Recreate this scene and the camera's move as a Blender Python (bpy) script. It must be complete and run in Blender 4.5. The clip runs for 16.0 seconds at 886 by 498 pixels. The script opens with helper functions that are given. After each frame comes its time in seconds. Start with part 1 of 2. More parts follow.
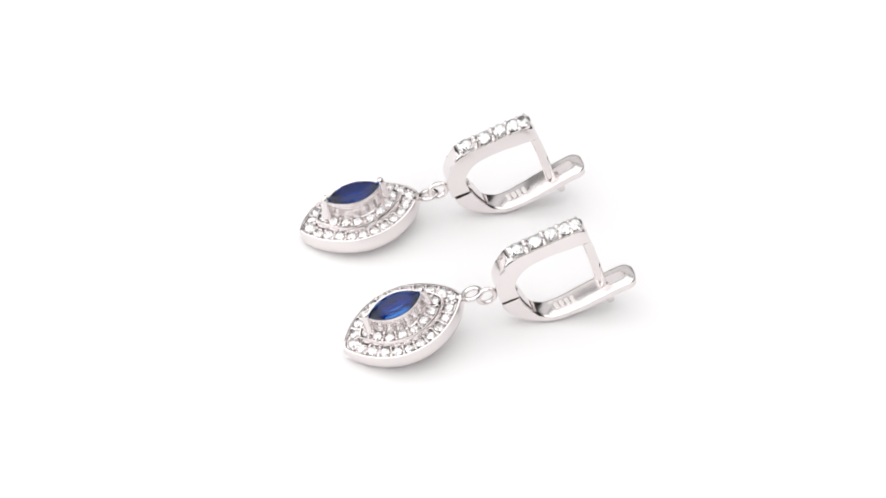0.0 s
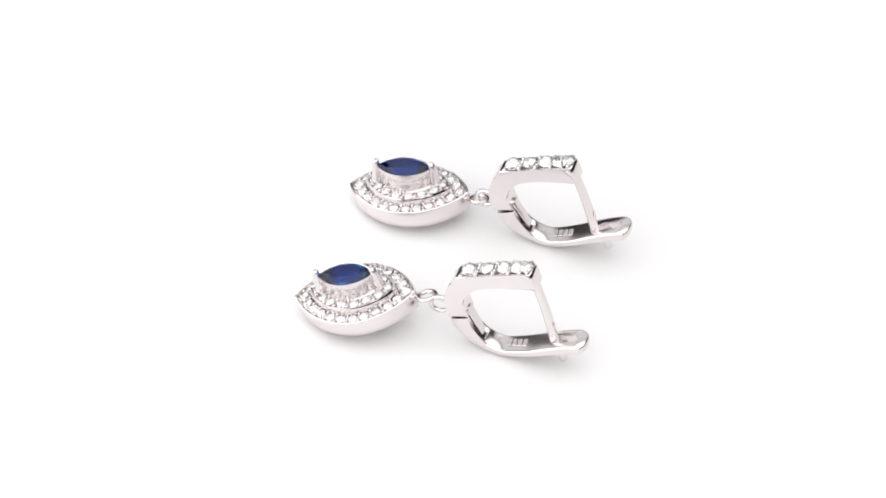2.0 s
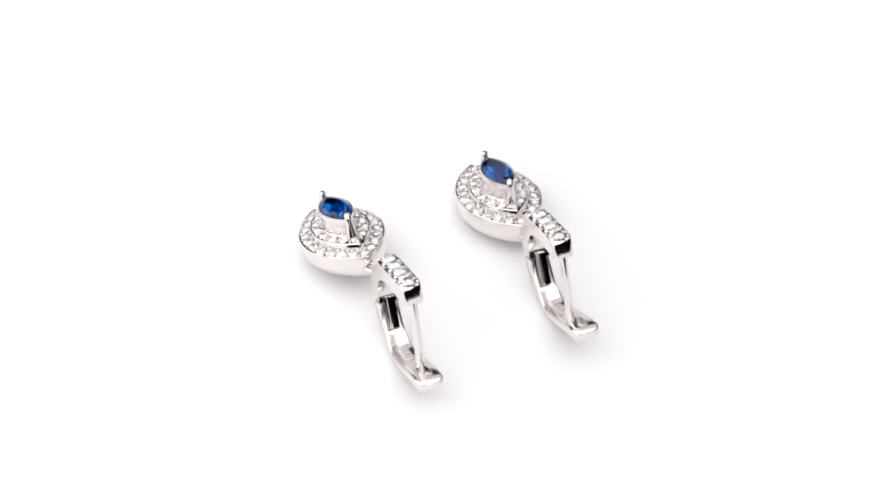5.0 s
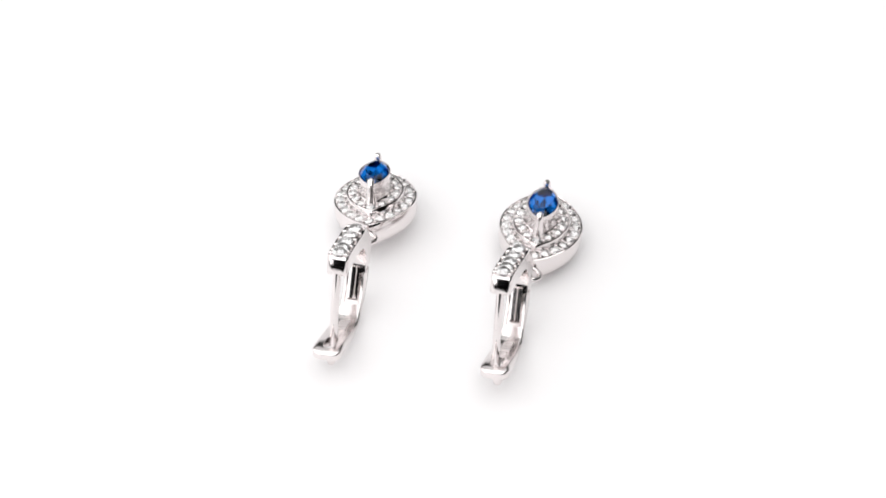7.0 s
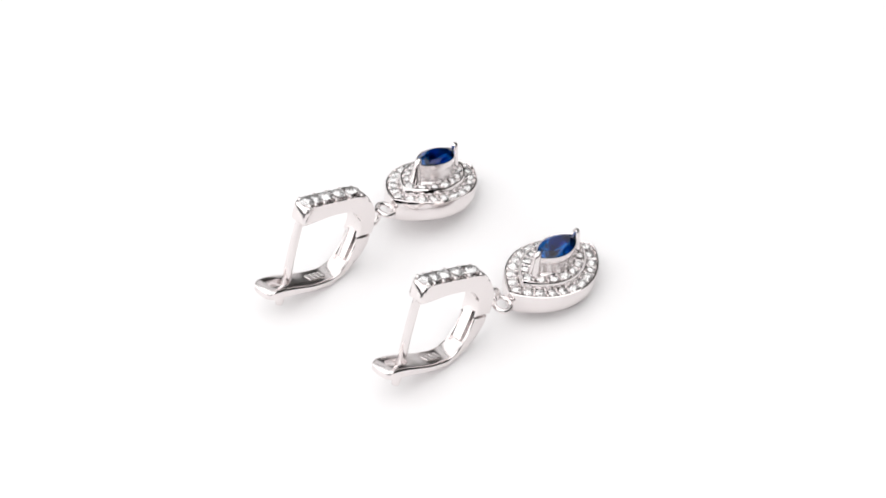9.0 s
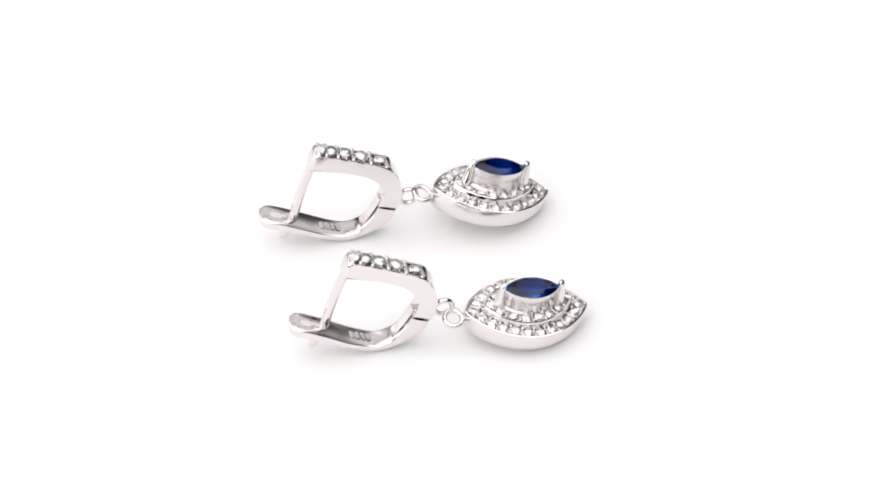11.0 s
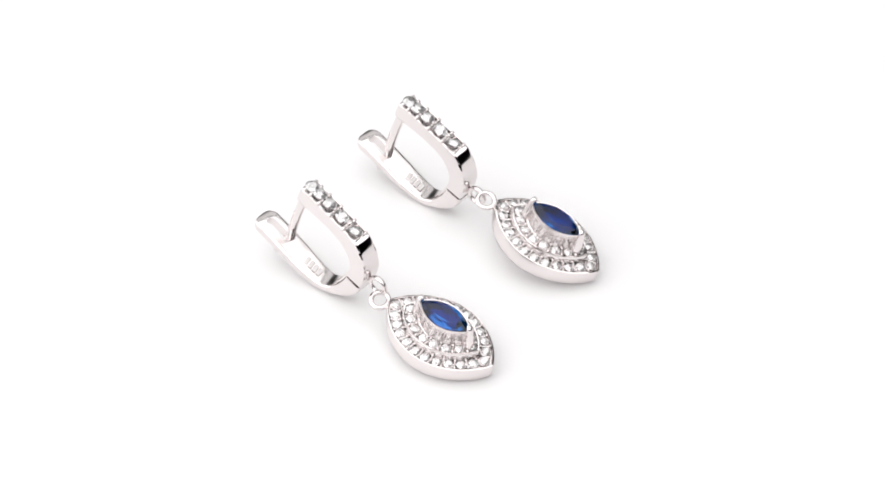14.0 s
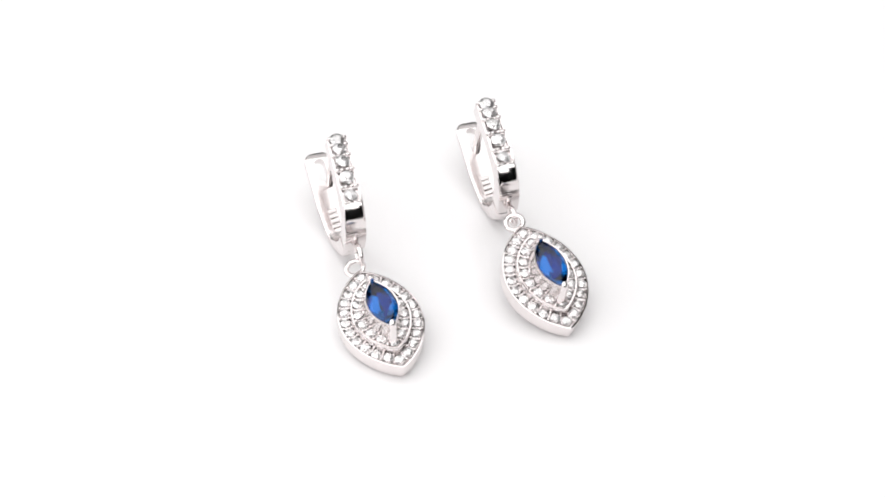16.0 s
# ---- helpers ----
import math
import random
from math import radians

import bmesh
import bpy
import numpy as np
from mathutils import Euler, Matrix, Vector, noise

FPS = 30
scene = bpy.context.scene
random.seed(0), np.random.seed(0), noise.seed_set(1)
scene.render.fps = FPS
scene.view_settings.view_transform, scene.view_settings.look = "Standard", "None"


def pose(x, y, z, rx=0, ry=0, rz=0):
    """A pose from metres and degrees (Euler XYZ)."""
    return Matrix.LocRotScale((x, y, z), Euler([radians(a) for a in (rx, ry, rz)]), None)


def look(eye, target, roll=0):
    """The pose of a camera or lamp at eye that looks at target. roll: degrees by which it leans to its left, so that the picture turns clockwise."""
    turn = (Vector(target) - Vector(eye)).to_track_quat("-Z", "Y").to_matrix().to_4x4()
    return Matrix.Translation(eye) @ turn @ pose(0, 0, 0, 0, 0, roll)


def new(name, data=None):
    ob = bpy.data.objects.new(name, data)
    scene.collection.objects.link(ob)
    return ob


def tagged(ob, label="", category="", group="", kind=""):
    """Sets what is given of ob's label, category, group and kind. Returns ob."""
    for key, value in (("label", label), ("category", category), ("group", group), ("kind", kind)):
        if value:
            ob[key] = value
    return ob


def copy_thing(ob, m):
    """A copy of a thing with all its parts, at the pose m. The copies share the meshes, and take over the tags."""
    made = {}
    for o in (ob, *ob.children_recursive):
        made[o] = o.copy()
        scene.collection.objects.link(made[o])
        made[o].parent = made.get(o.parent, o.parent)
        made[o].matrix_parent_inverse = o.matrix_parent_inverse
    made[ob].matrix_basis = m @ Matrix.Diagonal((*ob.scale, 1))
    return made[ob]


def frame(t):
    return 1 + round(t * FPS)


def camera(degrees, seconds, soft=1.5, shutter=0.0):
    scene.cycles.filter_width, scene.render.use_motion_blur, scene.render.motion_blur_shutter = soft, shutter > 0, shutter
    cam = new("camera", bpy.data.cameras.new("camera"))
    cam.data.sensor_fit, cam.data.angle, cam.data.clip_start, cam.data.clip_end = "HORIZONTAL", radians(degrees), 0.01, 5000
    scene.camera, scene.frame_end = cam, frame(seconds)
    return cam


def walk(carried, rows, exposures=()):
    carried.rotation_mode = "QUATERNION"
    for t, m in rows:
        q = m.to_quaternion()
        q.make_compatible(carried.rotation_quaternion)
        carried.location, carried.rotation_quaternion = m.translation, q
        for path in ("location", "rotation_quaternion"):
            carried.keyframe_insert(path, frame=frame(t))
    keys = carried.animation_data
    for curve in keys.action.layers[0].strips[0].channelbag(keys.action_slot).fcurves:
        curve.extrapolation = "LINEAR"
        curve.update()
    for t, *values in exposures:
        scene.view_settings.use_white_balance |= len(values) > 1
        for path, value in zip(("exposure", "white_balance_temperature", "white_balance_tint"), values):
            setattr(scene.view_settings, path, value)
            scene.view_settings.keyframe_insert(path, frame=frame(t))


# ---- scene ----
MM = 0.001
LIFT = 3.38          # the turntable's top lies this far under the axis mark, in mm
SPIN = [(0.0, -0.1), (2.0, -33.35), (4.0, -66.4), (6.5, -108.5), (9.0, -150.9), (11.5, -192.7), (13.5, -225.9), (16.0, -267.1)]   # seconds, degrees
ELEVATION, DISTANCE = 43.16, 397.96

cam = camera(14.15, 16.0, soft=1.65)
_e = radians(ELEVATION)
EYE = Vector((0, -DISTANCE * math.cos(_e), DISTANCE * math.sin(_e) + LIFT)) * MM
TARGET = Vector((-0.107, 0.484, LIFT + 0.516)) * MM
CAM_POSE = look(EYE, TARGET, 0.51)
walk(cam, [(0.0, CAM_POSE), (16.0, CAM_POSE)], exposures=[(0.0, 0.68), (16.0, 0.68)])

# ---------------------------------------------------------------- light: unseen soft boxes of an assumed product studio
world = bpy.data.worlds.new("studio_air")
world.use_nodes = True
world.node_tree.nodes["Background"].inputs[0].default_value = (1, 0.985, 0.98, 1)
world.node_tree.nodes["Background"].inputs[1].default_value = 0.12
scene.world = world


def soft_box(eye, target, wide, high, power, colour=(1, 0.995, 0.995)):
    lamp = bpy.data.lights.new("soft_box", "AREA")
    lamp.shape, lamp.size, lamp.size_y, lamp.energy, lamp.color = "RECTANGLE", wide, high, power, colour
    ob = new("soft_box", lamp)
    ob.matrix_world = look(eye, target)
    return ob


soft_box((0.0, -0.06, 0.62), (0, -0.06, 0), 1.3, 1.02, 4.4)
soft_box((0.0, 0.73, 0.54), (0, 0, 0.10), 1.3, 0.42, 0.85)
# added fill over the camera, lifts dark reflections in stones and silver
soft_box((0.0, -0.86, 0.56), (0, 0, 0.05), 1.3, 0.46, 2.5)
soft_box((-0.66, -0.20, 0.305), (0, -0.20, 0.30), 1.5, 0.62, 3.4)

# ---------------------------------------------------------------- materials


def material(name):
    m = bpy.data.materials.new(name)
    m.use_nodes = True
    return m, m.node_tree.nodes, m.node_tree.links, m.node_tree.nodes["Principled BSDF"]


def noise_node(nodes, links, scale, detail=4):
    co = nodes.new("ShaderNodeTexCoord")
    n = nodes.new("ShaderNodeTexNoise")
    n.inputs["Scale"].default_value, n.inputs["Detail"].default_value = scale, detail
    links.new(co.outputs["Object"], n.inputs["Vector"])
    return n


def ramp_node(nodes, links, source, low, high):
    r = nodes.new("ShaderNodeMapRange")
    r.inputs["To Min"].default_value, r.inputs["To Max"].default_value = low, high
    links.new(source, r.inputs["Value"])
    return r.outputs["Result"]


def silver(name, rough_low, rough_high, wave=0.0):
    m, nodes, links, b = material(name)
    b.inputs["Base Color"].default_value = (0.80, 0.755, 0.75, 1)
    b.inputs["Metallic"].default_value = 1.0
    fine = noise_node(nodes, links, 900)
    links.new(ramp_node(nodes, links, fine.outputs["Fac"], rough_low, rough_high), b.inputs["Roughness"])
    broad = noise_node(nodes, links, 260, 2)
    bump = nodes.new("ShaderNodeBump")
    bump.inputs["Strength"].default_value, bump.inputs["Distance"].default_value = 0.25, wave * MM
    links.new(broad.outputs["Fac"], bump.inputs["Height"])
    links.new(bump.outputs["Normal"], b.inputs["Normal"])
    return m


def crystal():
    m, nodes, links, b = material("clear_crystal")
    info = nodes.new("ShaderNodeObjectInfo")
    tint = nodes.new("ShaderNodeMix")
    tint.data_type = "RGBA"
    tint.inputs["A"].default_value, tint.inputs["B"].default_value = (0.95, 0.94, 0.94, 1), (1.0, 0.99, 0.99, 1)
    links.new(info.outputs["Random"], tint.inputs["Factor"])
    links.new(tint.outputs["Result"], b.inputs["Base Color"])
    b.inputs["Roughness"].default_value = 0.02
    b.inputs["IOR"].default_value = 2.15
    b.inputs["Metallic"].default_value = 0.34
    b.inputs["Transmission Weight"].default_value = 0.80
    return m


def sapphire():
    m, nodes, links, b = material("blue_gem")
    b.inputs["Base Color"].default_value = (0.005, 0.12, 0.45, 1)
    b.inputs["Roughness"].default_value = 0.05
    b.inputs["IOR"].default_value = 1.52
    b.inputs["Transmission Weight"].default_value = 1.0
    return m


def matte(name, colour, rough, scale, spread):
    m, nodes, links, b = material(name)
    n = noise_node(nodes, links, scale, 6)
    mix = nodes.new("ShaderNodeMix")
    mix.data_type = "RGBA"
    mix.inputs["A"].default_value = (*[c * (1 - spread) for c in colour], 1)
    mix.inputs["B"].default_value = (*colour, 1)
    links.new(n.outputs["Fac"], mix.inputs["Factor"])
    links.new(mix.outputs["Result"], b.inputs["Base Color"])
    b.inputs["Roughness"].default_value = rough
    return m


SILVER = silver("polished_silver", 0.06, 0.13, 0.03)
SILVER_CAST = silver("cast_silver", 0.18, 0.30, 0.06)
SILVER_SATIN = silver("satin_silver", 0.15, 0.24, 0.03)
SILVER_STAMP = silver("stamped_silver", 0.30, 0.50, 0.06)
CRYSTAL, BLUE = crystal(), sapphire()
WHITE_ACRYLIC = matte("white_acrylic", (0.864, 0.853, 0.857), 0.45, 60, 0.02)
WHITE_PAPER = matte("white_paper", (0.84, 0.838, 0.84), 0.9, 25, 0.03)
GREY_WALL = matte("grey_wall", (0.80, 0.79, 0.80), 0.9, 5, 0.1)
DARK_WALL = matte("dark_wall", (0.035, 0.034, 0.036), 0.9, 6, 0.2)

# ---------------------------------------------------------------- mesh helpers


def link_mesh(name, bm, mat, smooth=None, scale=MM):
    bmesh.ops.recalc_face_normals(bm, faces=bm.faces)
    me = bpy.data.meshes.new(name)
    bmesh.ops.scale(bm, vec=(scale,) * 3, verts=bm.verts)
    bm.to_mesh(me)
    bm.free()
    me.materials.append(mat)
    if smooth is not None:
        me.shade_smooth()
        me.set_sharp_from_angle(angle=radians(smooth))
    return me


def part(name, me, parent, m=None, label=""):
    """Links a mesh as one object under its thing; m is its pose in the parent's space, in mm."""
    ob = new(name, me)
    ob.parent = parent
    if m is not None:
        loc, q, s = m.decompose()
        ob.matrix_basis = Matrix.LocRotScale(loc * MM, q, s)
    if label:
        tagged(ob, label)
    return ob


def spline(pts, steps=6):
    """A smooth open curve through points."""
    out = []
    for i in range(len(pts) - 1):
        p0, p1, p2, p3 = (Vector(pts[max(0, min(len(pts) - 1, i + k))]) for k in (-1, 0, 1, 2))
        for s in range(steps):
            t = s / steps
            out.append(0.5 * ((2 * p1) + (p2 - p0) * t + (2 * p0 - 5 * p1 + 4 * p2 - p3) * t * t + (3 * p1 - p0 - 3 * p2 + p3) * t ** 3))
    out.append(Vector(pts[-1]))
    return out


def slab(outline, half, bevel, segments=3):
    """An outline in x and z, given thickness along y, its edges rounded."""
    bm = bmesh.new()
    front = [bm.verts.new((p[0], -half, p[1])) for p in outline]
    back = [bm.verts.new((p[0], half, p[1])) for p in outline]
    bm.faces.new(front)
    bm.faces.new(back[::-1])
    n = len(outline)
    for i in range(n):
        bm.faces.new((front[i], front[(i + 1) % n], back[(i + 1) % n], back[i]))
    rim = [e for e in bm.edges if abs(e.verts[0].co.y - e.verts[1].co.y) < 1e-6]
    bmesh.ops.bevel(bm, geom=rim, offset=bevel, segments=segments, profile=0.5, affect="EDGES", clamp_overlap=False)
    return bm


def loft(rings, caps=True):
    bm = bmesh.new()
    rows = [[bm.verts.new(p) for p in r] for r in rings]
    n = len(rings[0])
    for a, b in zip(rows, rows[1:]):
        for i in range(n):
            bm.faces.new((a[i], a[(i + 1) % n], b[(i + 1) % n], b[i]))
    if caps:
        bm.faces.new(rows[0][::-1])
        bm.faces.new(rows[-1])
    return bm


def tube(path, radius, sides=10, closed=False, taper=None):
    rings = []
    n = len(path)
    for i, p in enumerate(path):
        p = Vector(p)
        a, b = (Vector(path[(i - 1) % n]), Vector(path[(i + 1) % n])) if closed else (Vector(path[max(i - 1, 0)]), Vector(path[min(i + 1, n - 1)]))
        d = (b - a).normalized()
        u = d.cross(Vector((0.03, 1, 0.02))).normalized()
        v = d.cross(u)
        r = radius * (taper[i] if taper else 1)
        rings.append([p + r * (u * math.cos(k * math.tau / sides) + v * math.sin(k * math.tau / sides)) for k in range(sides)])
    if closed:
        rings.append(rings[0])
        bm = loft(rings, caps=False)
        bmesh.ops.remove_doubles(bm, verts=bm.verts, dist=1e-4)
        return bm
    return loft(rings)


def ring_mesh(radius, wire, squash=1.0):
    path = [(radius * math.cos(k * math.tau / 28), 0.0, radius * squash * math.sin(k * math.tau / 28)) for k in range(28)]
    bm = bmesh.new()
    rows = []
    for x, _, z in path:
        d = Vector((x, 0, z)).normalized()
        c = Vector((x, 0, z))
        rows.append([bm.verts.new(c + wire * (d * math.cos(k * math.tau / 12) + Vector((0, 1, 0)) * math.sin(k * math.tau / 12))) for k in range(12)])
    for i in range(28):
        for k in range(12):
            a, b = rows[i], rows[(i + 1) % 28]
            bm.faces.new((a[k], a[(k + 1) % 12], b[(k + 1) % 12], b[k]))
    return bm


def marquise(a, b, z, n=28, power=2.0):
    """A pointed oval, half length a and half width b, at the height z."""
    up = [(a * math.cos(math.pi * i / n), b * max(0.0, 1 - abs(math.cos(math.pi * i / n)) ** power) ** 0.78, z) for i in range(n)]
    return up + [(-x, -y, zz) for x, y, zz in up]


def brilliant(r):
    """A round cut stone: table, star, kite and girdle facets, and a pavilion below."""
    bm = bmesh.new()

    def circle(rad, z, n, off):
        return [bm.verts.new((rad * r * math.cos((k + off) * math.tau / n), rad * r * math.sin((k + off) * math.tau / n), z * r)) for k in range(n)]
    table, crown = circle(0.42, 0.48, 8, 0), circle(0.72, 0.33, 8, 0.5)
    top, low = circle(1.0, 0.02, 16, 0), circle(1.0, -0.06, 16, 0)
    tip = bm.verts.new((0, 0, -0.82 * r))
    bm.faces.new(table)
    for k in range(8):
        j = (k + 1) % 8
        bm.faces.new((table[k], crown[k], table[j]))
        bm.faces.new((crown[k - 1], table[k], crown[k]))
        bm.faces.new((crown[k - 1], crown[k], top[2 * k]))
        bm.faces.new((crown[k], top[2 * k], top[2 * k + 1]))
        bm.faces.new((crown[k], top[2 * k + 1], top[(2 * k + 2) % 16]))
    for k in range(16):
        j = (k + 1) % 16
        bm.faces.new((top[k], low[k], low[j], top[j]))
        bm.faces.new((low[k], tip, low[j]))
    return bm


def beads(places, r, shape=(1, 1, 0.9)):
    bm = bmesh.new()
    for p in places:
        bmesh.ops.create_icosphere(bm, subdivisions=2, radius=r, matrix=Matrix.Translation(p) @ Matrix.Diagonal((*shape, 1)))
    return bm


def ridges(bm, places, wide, long, tall):
    """Small round-topped bars at the poses given, added to bm."""
    n = 7
    for m in places:
        ends = [[bm.verts.new(m @ Vector((x, wide * math.cos(math.pi * k / (n - 1)), tall * math.sin(math.pi * k / (n - 1)) ** 0.8)))
                 for k in range(n)] for x in (-long, long)]
        for k in range(n - 1):
            bm.faces.new((ends[0][k], ends[1][k], ends[1][k + 1], ends[0][k + 1]))
        bm.faces.new((ends[0][0], ends[0][-1], ends[1][-1], ends[1][0]))
        bm.faces.new(ends[0])
        bm.faces.new(ends[1][::-1])


def marquise_gem(a, b, table, girdle, keel):
    """A pointed oval cut stone: flat table, kite facets, thin girdle, and a pavilion that runs down to a keel."""
    bm = bmesh.new()
    for f, z, n, off in ((0.66, table, 10, 0.5), (0.86, girdle + (table - girdle) * 0.62, 10, 0.0), (1.0, girdle + 0.05, 20, 0.0), (1.0, girdle - 0.05, 20, 0.0),
                         (0.70, girdle + (keel - girdle) * 0.50, 10, 0.5)):
        for k in range(n):
            t = math.tau * (k + off) / n
            bm.verts.new((f * a * math.cos(t), f * b * math.copysign(max(0.0, 1 - abs(math.cos(t)) ** 2.0) ** 0.78, math.sin(t)), z))
    for x in (-0.45 * a, 0.0, 0.45 * a):
        bm.verts.new((x, 0, keel))
    bmesh.ops.remove_doubles(bm, verts=bm.verts, dist=0.01)
    bmesh.ops.convex_hull(bm, input=bm.verts[:])
    bmesh.ops.dissolve_limit(bm, angle_limit=radians(2.0), verts=bm.verts[:], edges=bm.edges[:])
    return bm


# ---------------------------------------------------------------- the earring

HOOP_HALF = 1.17
TOP = [(6.3, 10.05), (5.2, 9.68), (3.4, 9.07), (1.0, 8.12), (-1.2, 7.1)]


def hoop_outline():
    inner = [Vector((7.1, 7.76))] + spline([(5.2, 7.5), (3.2, 7.0), (0.9, 6.0), (-0.35, 4.75), (-0.8, 3.1), (-0.2, 1.35)], 7)
    outer = spline([(-2.25, 0.75), (-2.78, 2.4), (-2.92, 3.7), (-2.55, 5.25)], 6) + [Vector((-2.27, 6.1)), Vector((-1.75, 6.9))]
    top = spline([(-1.5, 7.05), (1.0, 8.0), (3.4, 8.93), (5.2, 9.58), (6.6, 10.02)], 2)
    end = [Vector(p) for p in ((6.76, 9.98), (6.90, 9.84), (7.0, 9.62), (7.5, 8.46), (7.55, 8.2), (7.48, 7.98), (7.3, 7.84))]
    return inner + outer + top + end


def lever_mesh():
    low = spline([(-2.22, 0.60), (-1.75, -0.52), (-0.55, -1.68), (1.2, -2.52), (3.6, -2.97), (6.2, -2.22), (8.6, -1.20), (10.5, -0.50), (11.75, 0.0), (12.55, 0.25), (13.25, 0.55)], 6)
    high = spline([(-0.22, 1.25), (0.15, 0.45), (0.85, -0.6), (1.9, -1.6), (3.6, -2.15), (6.0, -1.40), (8.3, -0.28), (10.2, 0.68), (11.45, 1.20), (12.3, 1.42), (13.15, 1.42)], 6)
    rings = []
    n = len(low)
    stations = [i / (n - 1) for i in range(n - 4)] + [1 - 3.6 / (n - 1) * (1 - k / 11) ** 2 for k in range(12)]
    for s in sorted(stations):
        i = min(int(s * (n - 1)), n - 2)
        f = s * (n - 1) - i
        b, t = low[i].lerp(low[i + 1], f), high[i].lerp(high[i + 1], f)
        half = 1.17 + 0.38 * max(0.0, min(1.0, (s - 0.30) / 0.24)) ** 1.2
        round_off = 1.0
        if s > 0.86:
            round_off = math.sqrt(max(0.0, 1 - ((s - 0.86) / 0.1405) ** 2.2))
            half *= 0.12 + 0.88 * round_off
        c, up = (b + t) / 2, (t - b) / 2
        up = up * (0.55 + 0.45 * round_off ** 0.5)
        ring = []
        e = 0.17
        for u, v in ((-1, -1 + 2 * e), (-1, 1 - 2 * e), (-1 + 0.5 * e, 1 - 0.5 * e), (-1 + 1.2 * e, 1), (1 - 1.2 * e, 1), (1 - 0.5 * e, 1 - 0.5 * e), (1, 1 - 2 * e), (1, -1 + 2 * e),
                     (1 - 0.6 * e, -1 + 0.6 * e), (1 - 2.2 * e, -1), (-1 + 2.2 * e, -1), (-1 + 0.6 * e, -1 + 0.6 * e)):
            w = c + up * v
            ring.append((w.x, half * u, w.y))
        rings.append(ring)
    return loft(rings)


def capsule(length, radius, depth):
    bm = bmesh.new()
    pts = [(length / 2 + radius * math.cos(a), radius * math.sin(a)) for a in (radians(x) for x in range(-90, 91, 15))]
    pts += [(-x, -y) for x, y in pts]
    low = [bm.verts.new((x, y, -depth)) for x, y in pts]
    high = [bm.verts.new((x, y, depth)) for x, y in pts]
    bm.faces.new(low[::-1])
    bm.faces.new(high)
    for i in range(len(pts)):
        j = (i + 1) % len(pts)
        bm.faces.new((low[i], low[j], high[j], high[i]))
    return bm


def carve(me, cutter_bm, m, angle):
    """The mesh me less a cutter at the pose m, in mm."""
    a = new("a", me)
    b = new("b", link_mesh("cutter", cutter_bm, SILVER))
    loc, q, s = m.decompose()
    b.matrix_world = Matrix.LocRotScale(loc * MM, q, s)
    mod = a.modifiers.new("cut", "BOOLEAN")
    mod.object, mod.operation, mod.solver = b, "DIFFERENCE", "EXACT"
    bpy.context.view_layer.update()
    out = bpy.data.meshes.new_from_object(a.evaluated_get(bpy.context.evaluated_depsgraph_get()))
    bpy.data.objects.remove(a)
    bpy.data.objects.remove(b)
    out.shade_smooth()
    out.set_sharp_from_angle(angle=radians(angle))
    return out


def ring_of_places(a, b, z, count, power=2.0):
    """Even steps along a pointed oval: place and heading."""
    fine = [Vector(p) for p in marquise(a, b, z, 200, power)]
    fine.append(fine[0])
    gone = [0.0]
    for p, q in zip(fine, fine[1:]):
        gone.append(gone[-1] + (q - p).length)
    out = []
    k = 0
    for i in range(count):
        want = gone[-1] * (i / count)
        while gone[k + 1] < want:
            k += 1
        f = (want - gone[k]) / (gone[k + 1] - gone[k])
        out.append((fine[k].lerp(fine[k + 1], f), (fine[k + 1] - fine[k]).normalized()))
    return out


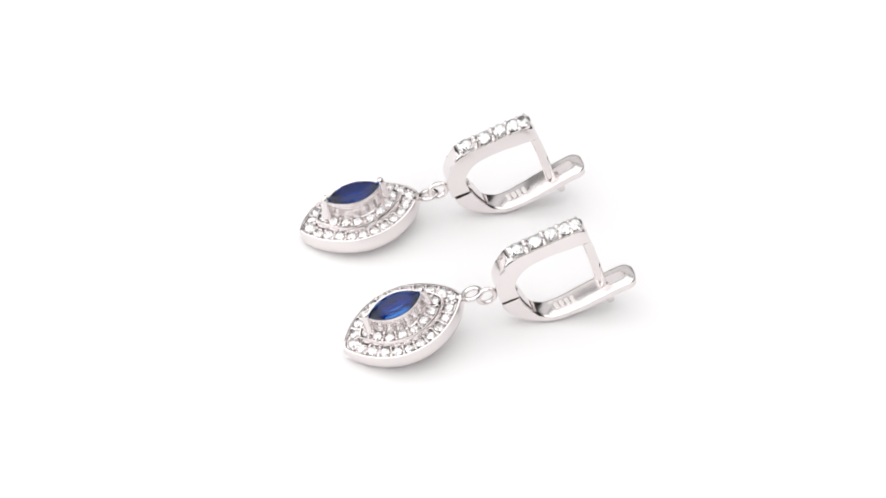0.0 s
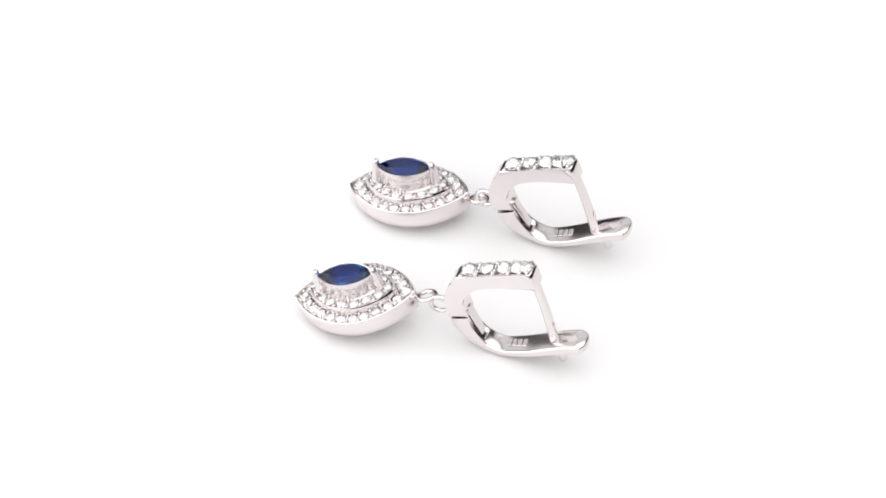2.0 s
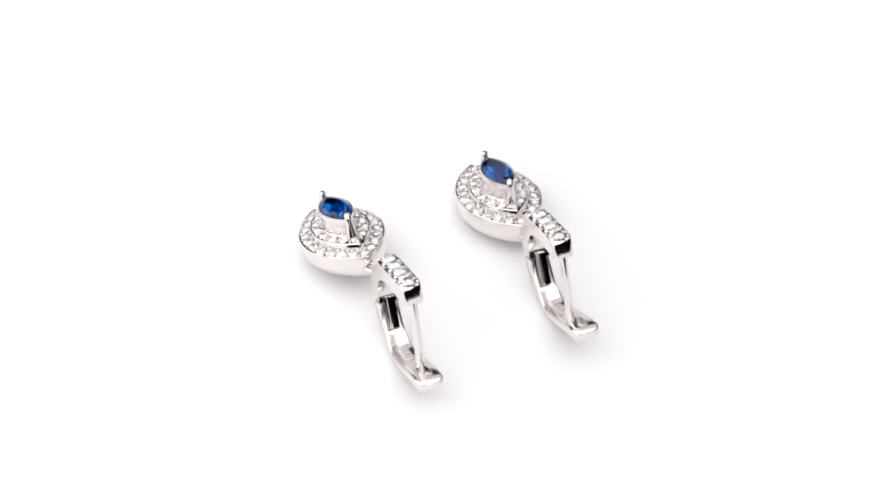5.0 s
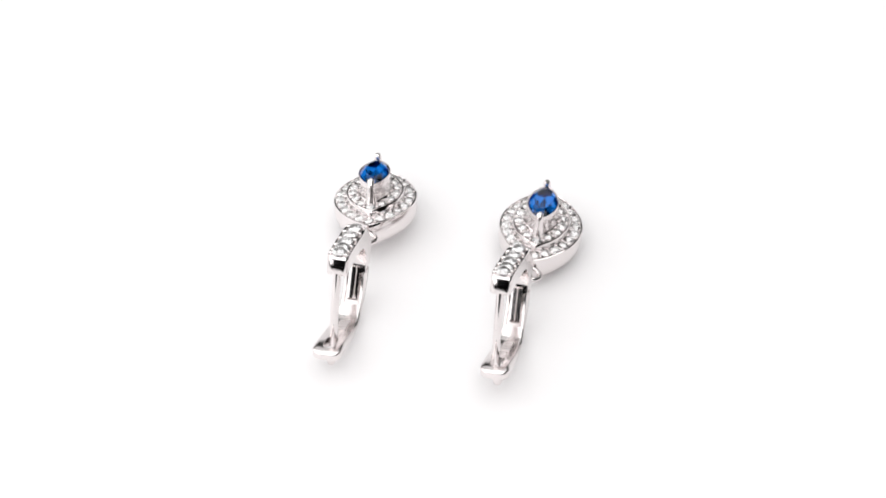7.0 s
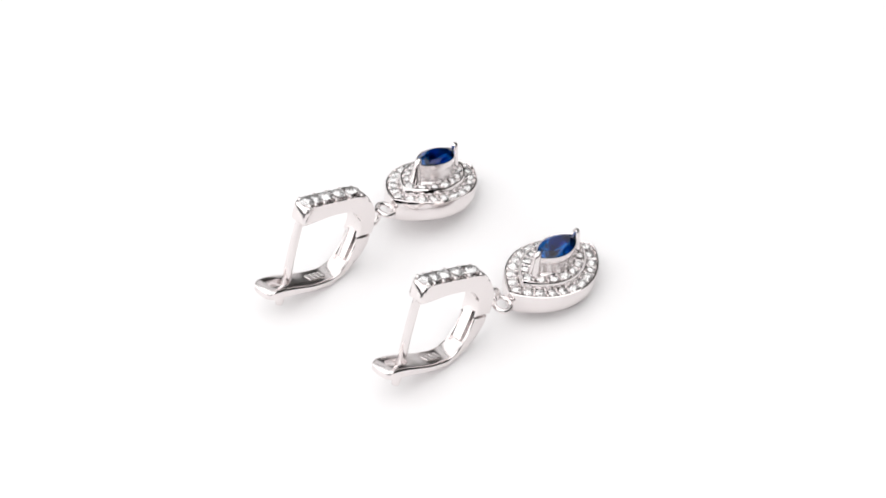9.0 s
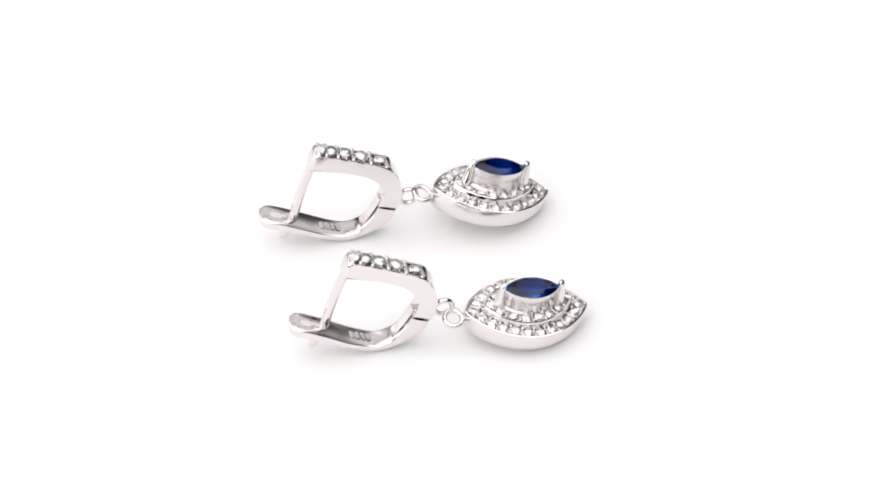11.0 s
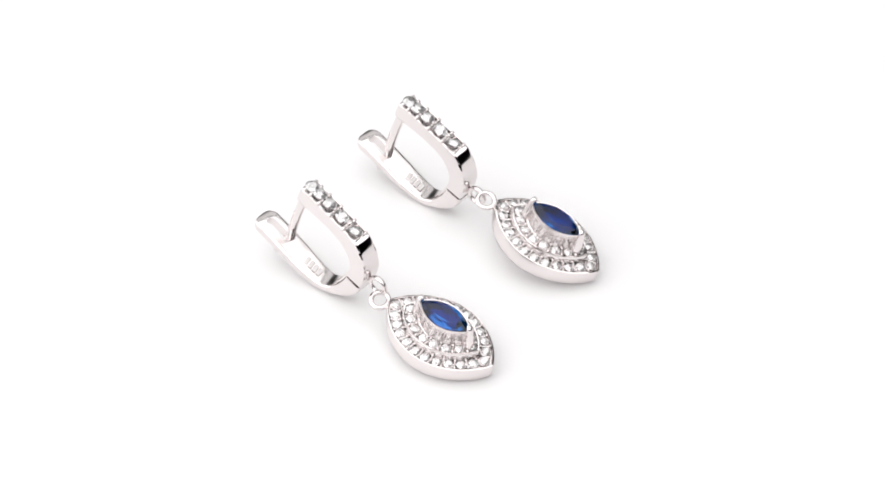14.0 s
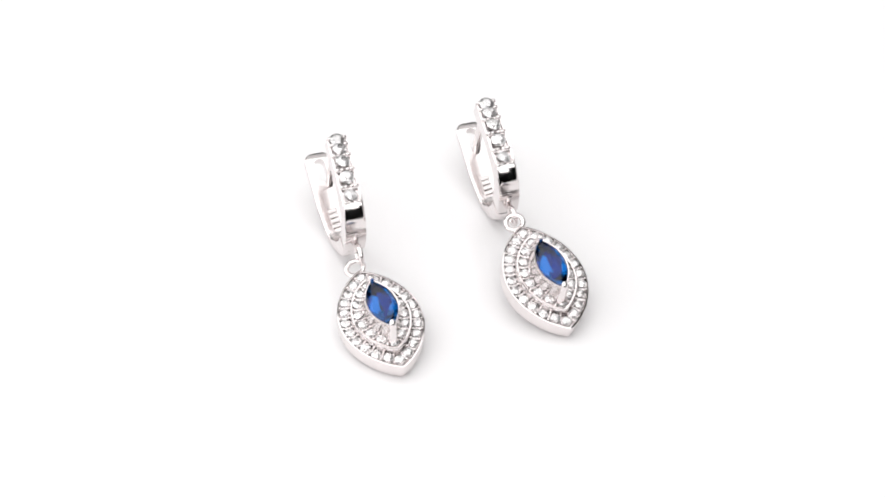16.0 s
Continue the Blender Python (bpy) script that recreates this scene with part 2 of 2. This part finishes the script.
def build_earring(pendant_pose):
    earring = new("earring")
    rng = random.Random(5)
    # hoop with its row of stones
    line = spline(TOP, 4)
    channel = slab([p - Vector((0, 0.50)) for p in line] + [p + Vector((0, 1.2)) for p in line[::-1]], 0.92, 0.05, 1)
    bar = slab(hoop_outline(), HOOP_HALF, 0.34, 4)
    face, out = Vector((7.25, 0, 9.04)), Vector((0.918, 0, 0.396))
    for d in (0.06, 0.16, 0.30, 0.48):
        bmesh.ops.bisect_plane(bar, geom=bar.verts[:] + bar.edges[:] + bar.faces[:], plane_co=face - out * d, plane_no=out)
    for v in bar.verts:
        d = (face - v.co).dot(out)
        if d < 0.5 and v.co.x > 4.5:
            v.co.y *= 0.62 + 0.38 * math.sqrt(max(0.0, 1 - (1 - max(d, 0.0) / 0.5) ** 2))
    body = carve(link_mesh("hoop", bar, SILVER, 20), channel, Matrix(), 19)
    hoop = part("hoop", body, earring, None, "polished silver upper hoop")
    stone_me = link_mesh("stone", brilliant(0.85), CRYSTAL)
    row = spline(TOP, 40)
    slope = math.degrees(math.atan2(3.2, 8.2))
    for i in range(5):
        p = row[round((i + 0.5) / 5 * (len(row) - 1))]
        part("stone", stone_me, hoop, pose(p.x, 0, p.y + 0.15, rng.uniform(-12, 12), -slope + rng.uniform(-12, 12), i * 13))
    grips, saddles = [], []
    for i in range(6):
        p = row[round(i / 5 * (len(row) - 1))]
        for y in (-0.80, 0.80):
            grips.append((p.x, y, p.y + 0.02))
        for y in (-0.36, 0.36):
            grips.append((p.x + 0.05, y, p.y - 0.02))
        saddles.append(pose(p.x, 0, p.y - 0.50, 0, -slope, 0) @ pose(0, 0, 0, 0, 0, 90))
    grip_bm = beads(grips, 0.25, (0.95, 1.3, 0.95))
    ridges(grip_bm, saddles, 0.20, 0.92, 0.45)
    part("bead_setting", link_mesh("bead_setting", grip_bm, SILVER_CAST, 60), hoop, None, "small silver grip beads")
    post = [(6.85 + 2.75 * s + 0.22 * math.sin(math.pi * s), 0, 8.5 - 9.0 * s) for s in (0, 0.2, 0.4, 0.6, 0.8, 0.93, 1.0)]
    bm = tube(post, 0.54, 16)
    bmesh.ops.scale(bm, vec=(1, 0.82, 1), verts=bm.verts)
    part("post", link_mesh("post", bm, SILVER, 60), hoop, None, "slim slightly bowed silver ear post")
    # hinged lever
    me = link_mesh("lever", lever_mesh(), SILVER_SATIN, 35)
    me = carve(me, capsule(2.0, 0.62, 3.0), pose(10.55, 0, 0.85, 0, -22, 0), 35)
    pocket = slab(spline([(-0.05, 1.75), (0.5, 0.80), (1.2, -0.15), (2.1, -1.0)], 4) + spline([(1.72, -1.95), (0.45, -1.0), (-0.3, 0.10), (-0.75, 1.2)], 4), 0.84, 0.04, 1)
    me = carve(me, pocket, Matrix(), 35)
    lever = part("lever", me, earring, None, "polished silver hinged lever with slot")
    part("nub", link_mesh("nub", tube([(10.1, 0, -1.0), (10.5, 0, -2.0), (10.62, 0, -2.35), (10.66, 0, -2.5)], 0.5, 14, taper=[1, 1, 0.8, 0.3]), SILVER, 60), lever)
    tongue = slab([Vector(p) for p in ((-0.42, 2.0), (-0.30, 2.02), (1.42, -1.18), (1.38, -1.32), (1.15, -1.35), (-0.62, 1.9))], 0.6, 0.06, 2)
    part("spring_tongue", link_mesh("spring_tongue", tongue, SILVER, 40), lever, None, "flat silver spring plate at the hinge")
    for i in range(4):
        bm = bmesh.new()
        bmesh.ops.create_cube(bm, size=1, matrix=Matrix.Diagonal((0.48, 1.05, 0.14, 1)))
        bmesh.ops.bevel(bm, geom=bm.edges[:], offset=0.05, segments=1, affect="EDGES")
        x = 4.35 + 0.60 * i
        part("stamp_bar", link_mesh("stamp_bar", bm, SILVER_STAMP), lever, pose(x, 0, -1.94 + 0.42 * (x - 4.2) * 0.8, 0, -18, 8))
    # links
    part("link_ring", link_mesh("link_ring", ring_mesh(0.98, 0.29), SILVER, 60), earring, pose(*LINK), "small round silver link")
    # pendant
    body = loft([marquise(5.2, 3.0, -2.34), marquise(6.4, 4.0, -2.24), marquise(6.85, 4.45, -1.95), marquise(7.06, 4.66, -1.5), marquise(7.1, 4.7, -1.2), marquise(7.12, 4.72, -0.3), marquise(7.05, 4.66, 0.0),
                 marquise(6.9, 4.53, 0.06), marquise(6.78, 4.45, -0.05), marquise(6.74, 4.41, -0.30), marquise(5.30, 3.40, -0.30), marquise(5.2, 3.35, 0.05), marquise(5.12, 3.3, 0.30), marquise(5.08, 3.28, 0.72),
                 marquise(4.98, 3.2, 0.86), marquise(4.82, 3.06, 0.84), marquise(4.78, 3.03, 0.66), marquise(4.74, 2.99, 0.52), marquise(3.45, 2.02, 0.52), marquise(3.35, 1.95, 0.85), marquise(3.2, 1.75, 1.0)])
    for v in body.verts:
        if v.co.z < -1.0:
            v.co.z -= 0.045 * (v.co.x + 7.1) * (-v.co.z - 1.0) / 1.5
    pendant = part("pendant", link_mesh("pendant", body, SILVER, 38), earring, pendant_pose, "stepped silver eye-shaped pendant")
    small = link_mesh("stone", brilliant(0.60), CRYSTAL)
    tiny = link_mesh("stone", brilliant(0.57), CRYSTAL)
    setting_bm = bmesh.new()
    marks, bars = [], []
    for count, a, b, z, me, lean, bead, floor in ((22, 6.0, 3.92, 0.0, small, 6, 0.50, -0.32), (14, 4.15, 2.5, 0.84, tiny, 6, 0.44, 0.50)):
        places = ring_of_places(a, b, z, count)
        for i, (p, d) in enumerate(places):
            out = Vector((p.x / a ** 2, p.y / b ** 2, 0)).normalized()
            q = Vector((0, 0, 1)).rotation_difference((Vector((0, 0, 1)) + out * math.tan(radians(lean))).normalized())
            part("stone", me, pendant, Matrix.Translation(p) @ q.to_matrix().to_4x4() @ pose(0, 0, 0, rng.uniform(-13, 13), rng.uniform(-13, 13), i * 17))
            mid = places[(i + 1) % count][0].lerp(p, 0.5)
            out2 = Vector((mid.x / a ** 2, mid.y / b ** 2, 0)).normalized()
            for side in (-1, 1):
                marks.append(mid + out2 * side * bead + Vector((0, 0, 0.04)))
            bars.append(Matrix.Translation((mid.x, mid.y, floor)) @ out2.to_track_quat("X", "Z").to_matrix().to_4x4())
    ridges(setting_bm, bars, 0.17, 0.62, 0.36)
    dots = link_mesh("dots", beads(marks, 0.16), SILVER, scale=1.0)
    setting_bm.from_mesh(dots)
    bpy.data.meshes.remove(dots)
    part("bead_setting", link_mesh("bead_setting", setting_bm, SILVER_CAST, 60), pendant, None, "rows of tiny silver grip beads")
    cup = loft([marquise(3.3, 1.98, 0.8), marquise(3.15, 1.76, 1.5), marquise(3.15, 1.70, 2.3), marquise(3.3, 1.80, 3.12), marquise(3.27, 1.76, 3.22), marquise(3.12, 1.63, 3.18), marquise(2.9, 1.45, 2.7),
                marquise(2.0, 0.9, 1.6)])
    setting = part("setting", link_mesh("setting", cup, SILVER_CAST, 45), pendant, pose(-0.2, 0, -0.12), "polished silver cup of the blue gem")
    gem = marquise_gem(3.10, 1.62, 3.62, 3.16, 1.75)
    part("gem", link_mesh("gem", gem, BLUE), setting, None, "deep blue faceted marquise gem")
    for s in (-1, 1):
        prong = tube([(s * 3.45, 0, 0.7), (s * 3.36, 0, 1.8), (s * 3.36, 0, 2.9), (s * 3.32, 0, 3.45), (s * 3.18, 0, 3.72), (s * 2.98, 0, 3.78)], 0.47, 10, taper=[1.75, 1.3, 0.95, 0.9, 0.8, 0.4])
        part("prong", link_mesh("prong", prong, SILVER, 60), setting)
    part("bail_ring", link_mesh("bail_ring", ring_mesh(0.98, 0.29), SILVER, 60), pendant, pose(8.2, 0, -0.95, 74, 0, 0), "small silver ring at the pendant tip")
    return earring


# place of each earring on the turntable at the spin's zero, and of its pendant in the same frame
FRAME_A = pose(2.651 * MM, 11.644 * MM, LIFT * MM, 0, 0, 15.16)
FRAME_B = pose(6.632 * MM, -6.073 * MM, LIFT * MM, 0, 0, 17.31)
HOOP_A = pose(4.0, -1.30, -3.85, 1.2, -0.8, -2.6) @ pose(-4.0, 0, 3.68)
HOOP_B = pose(5.35, -1.42, -3.8, 0.3, 0.3, -3.0) @ pose(-4.0, 0, 3.68)
PENDANT_A = HOOP_A.inverted() @ pose(-13.02, -0.95, -0.06, -2, -11.2, 3.8) @ pose(0, 0, -0.13, 0, 3.0, 0)
PENDANT_B = HOOP_B.inverted() @ pose(-12.05, -1.43, 0.42, 4, -13.4, 4.0) @ pose(0, 0, 0.10, 0, -2.0, 0)
LEVER_A = pose(-1.0, 0, 1.0, 0, -2.0, 2.8) @ pose(1.15, 0, -1.0)     # this lever stands a little open
LINK = (-3.75, -0.15, 1.45, 0, 0, 4)


def in_metres(m):
    loc, q, s = m.decompose()
    return Matrix.LocRotScale(loc * MM, q, s)


earring_a = build_earring(PENDANT_A)
for child in earring_a.children:
    if child.name.startswith("lever"):
        child.matrix_basis = in_metres(LEVER_A)
tagged(earring_a, "silver drop earring, clear stones, blue marquise gem, lying on white plate", "earring", "pair of earrings")
earring_b = copy_thing(earring_a, Matrix())
for child in earring_b.children:
    if child.name.startswith("pendant"):
        child.matrix_basis = in_metres(PENDANT_B)
    if child.name.startswith("lever"):
        child.matrix_basis = Matrix()
PLACE_A, PLACE_B = FRAME_A @ in_metres(HOOP_A), FRAME_B @ in_metres(HOOP_B)

# ---------------------------------------------------------------- the studio


def turntable_mesh():
    bm = loft([[(r * math.cos(k * math.tau / 96), r * math.sin(k * math.tau / 96), z) for k in range(96)] for r, z in ((118, -14), (120, -12), (120, -1.5), (118.5, 0))])
    return link_mesh("turntable", bm, WHITE_ACRYLIC, 30)


turntable = tagged(new("turntable", turntable_mesh()), "plain white glossy turntable plate under both earrings", "turntable", kind="structure")


def sheet(name, corners, mat, label, thick=0.012):
    bm = bmesh.new()
    vs = [bm.verts.new(c) for c in corners]
    f = bm.faces.new(vs)
    bmesh.ops.solidify(bm, geom=[f], thickness=thick)
    ob = new(name, link_mesh(name, bm, mat, scale=1.0))
    return tagged(ob, label, name.split("_")[0], kind="structure")


def paper_mesh():
    """A white sheet on the table top, its front edge just before the turntable."""
    bm = bmesh.new()
    # unseen front edge, cut so the silver mirrors dark ahead and white at left
    bm.faces.new([bm.verts.new(c) for c in ((-0.75, -0.95, -0.0142), (-0.06, -0.13, -0.0142), (0.75, -0.13, -0.0142), (0.75, 0.45, -0.0142), (-0.75, 0.45, -0.0142))])
    bmesh.ops.solidify(bm, geom=bm.faces[:], thickness=0.002)
    return link_mesh("table_paper", bm, WHITE_PAPER, 30, scale=1.0)


tagged(new("table_paper", paper_mesh()), "flat white paper sheet under the turntable", "paper", kind="structure")
# unseen room added around the table, its tones set for reflections in the silver
sheet("floor", [(-1.15, -1.15, -0.03), (1.15, -1.15, -0.03), (1.15, 1.15, -0.03), (-1.15, 1.15, -0.03)], DARK_WALL, "unseen dark table top under the paper, mirrored in the silver")
sheet("wall_south", [(-1.15, -1.15, -0.03), (1.15, -1.15, -0.03), (1.15, -1.15, 1.15), (-1.15, -1.15, 1.15)], DARK_WALL, "unseen dark wall, mirrored black in the silver")
sheet("wall_north", [(-1.15, 1.0, -0.03), (1.15, 1.0, -0.03), (1.15, 1.0, 1.15), (-1.15, 1.0, 1.15)], GREY_WALL, "unseen light grey wall behind the table, for reflections")
sheet("wall_east", [(1.15, -1.15, -0.03), (1.15, 1.15, -0.03), (1.15, 1.15, 1.15), (1.15, -1.15, 1.15)], GREY_WALL, "unseen light grey wall beside the table, for reflections")
sheet("wall_west", [(-1.15, -1.15, -0.03), (-1.15, 1.15, -0.03), (-1.15, 1.15, 1.15), (-1.15, -1.15, 1.15)], GREY_WALL, "unseen light grey wall beside the table, for reflections")
sheet("ceiling", [(-1.15, -1.15, 1.15), (1.15, -1.15, 1.15), (1.15, 1.15, 1.15), (-1.15, 1.15, 1.15)], DARK_WALL, "unseen dark ceiling that closes the room")


def motions():
    """The turntable turns evenly and carries both earrings."""
    times = [i * 0.25 for i in range(65)]
    turn = [(t, pose(0, 0, 0, 0, 0, np.interp(t, *zip(*SPIN)))) for t in times]
    walk(turntable, turn)
    walk(earring_a, [(t, m @ PLACE_A) for t, m in turn])
    walk(earring_b, [(t, m @ PLACE_B) for t, m in turn])


motions()
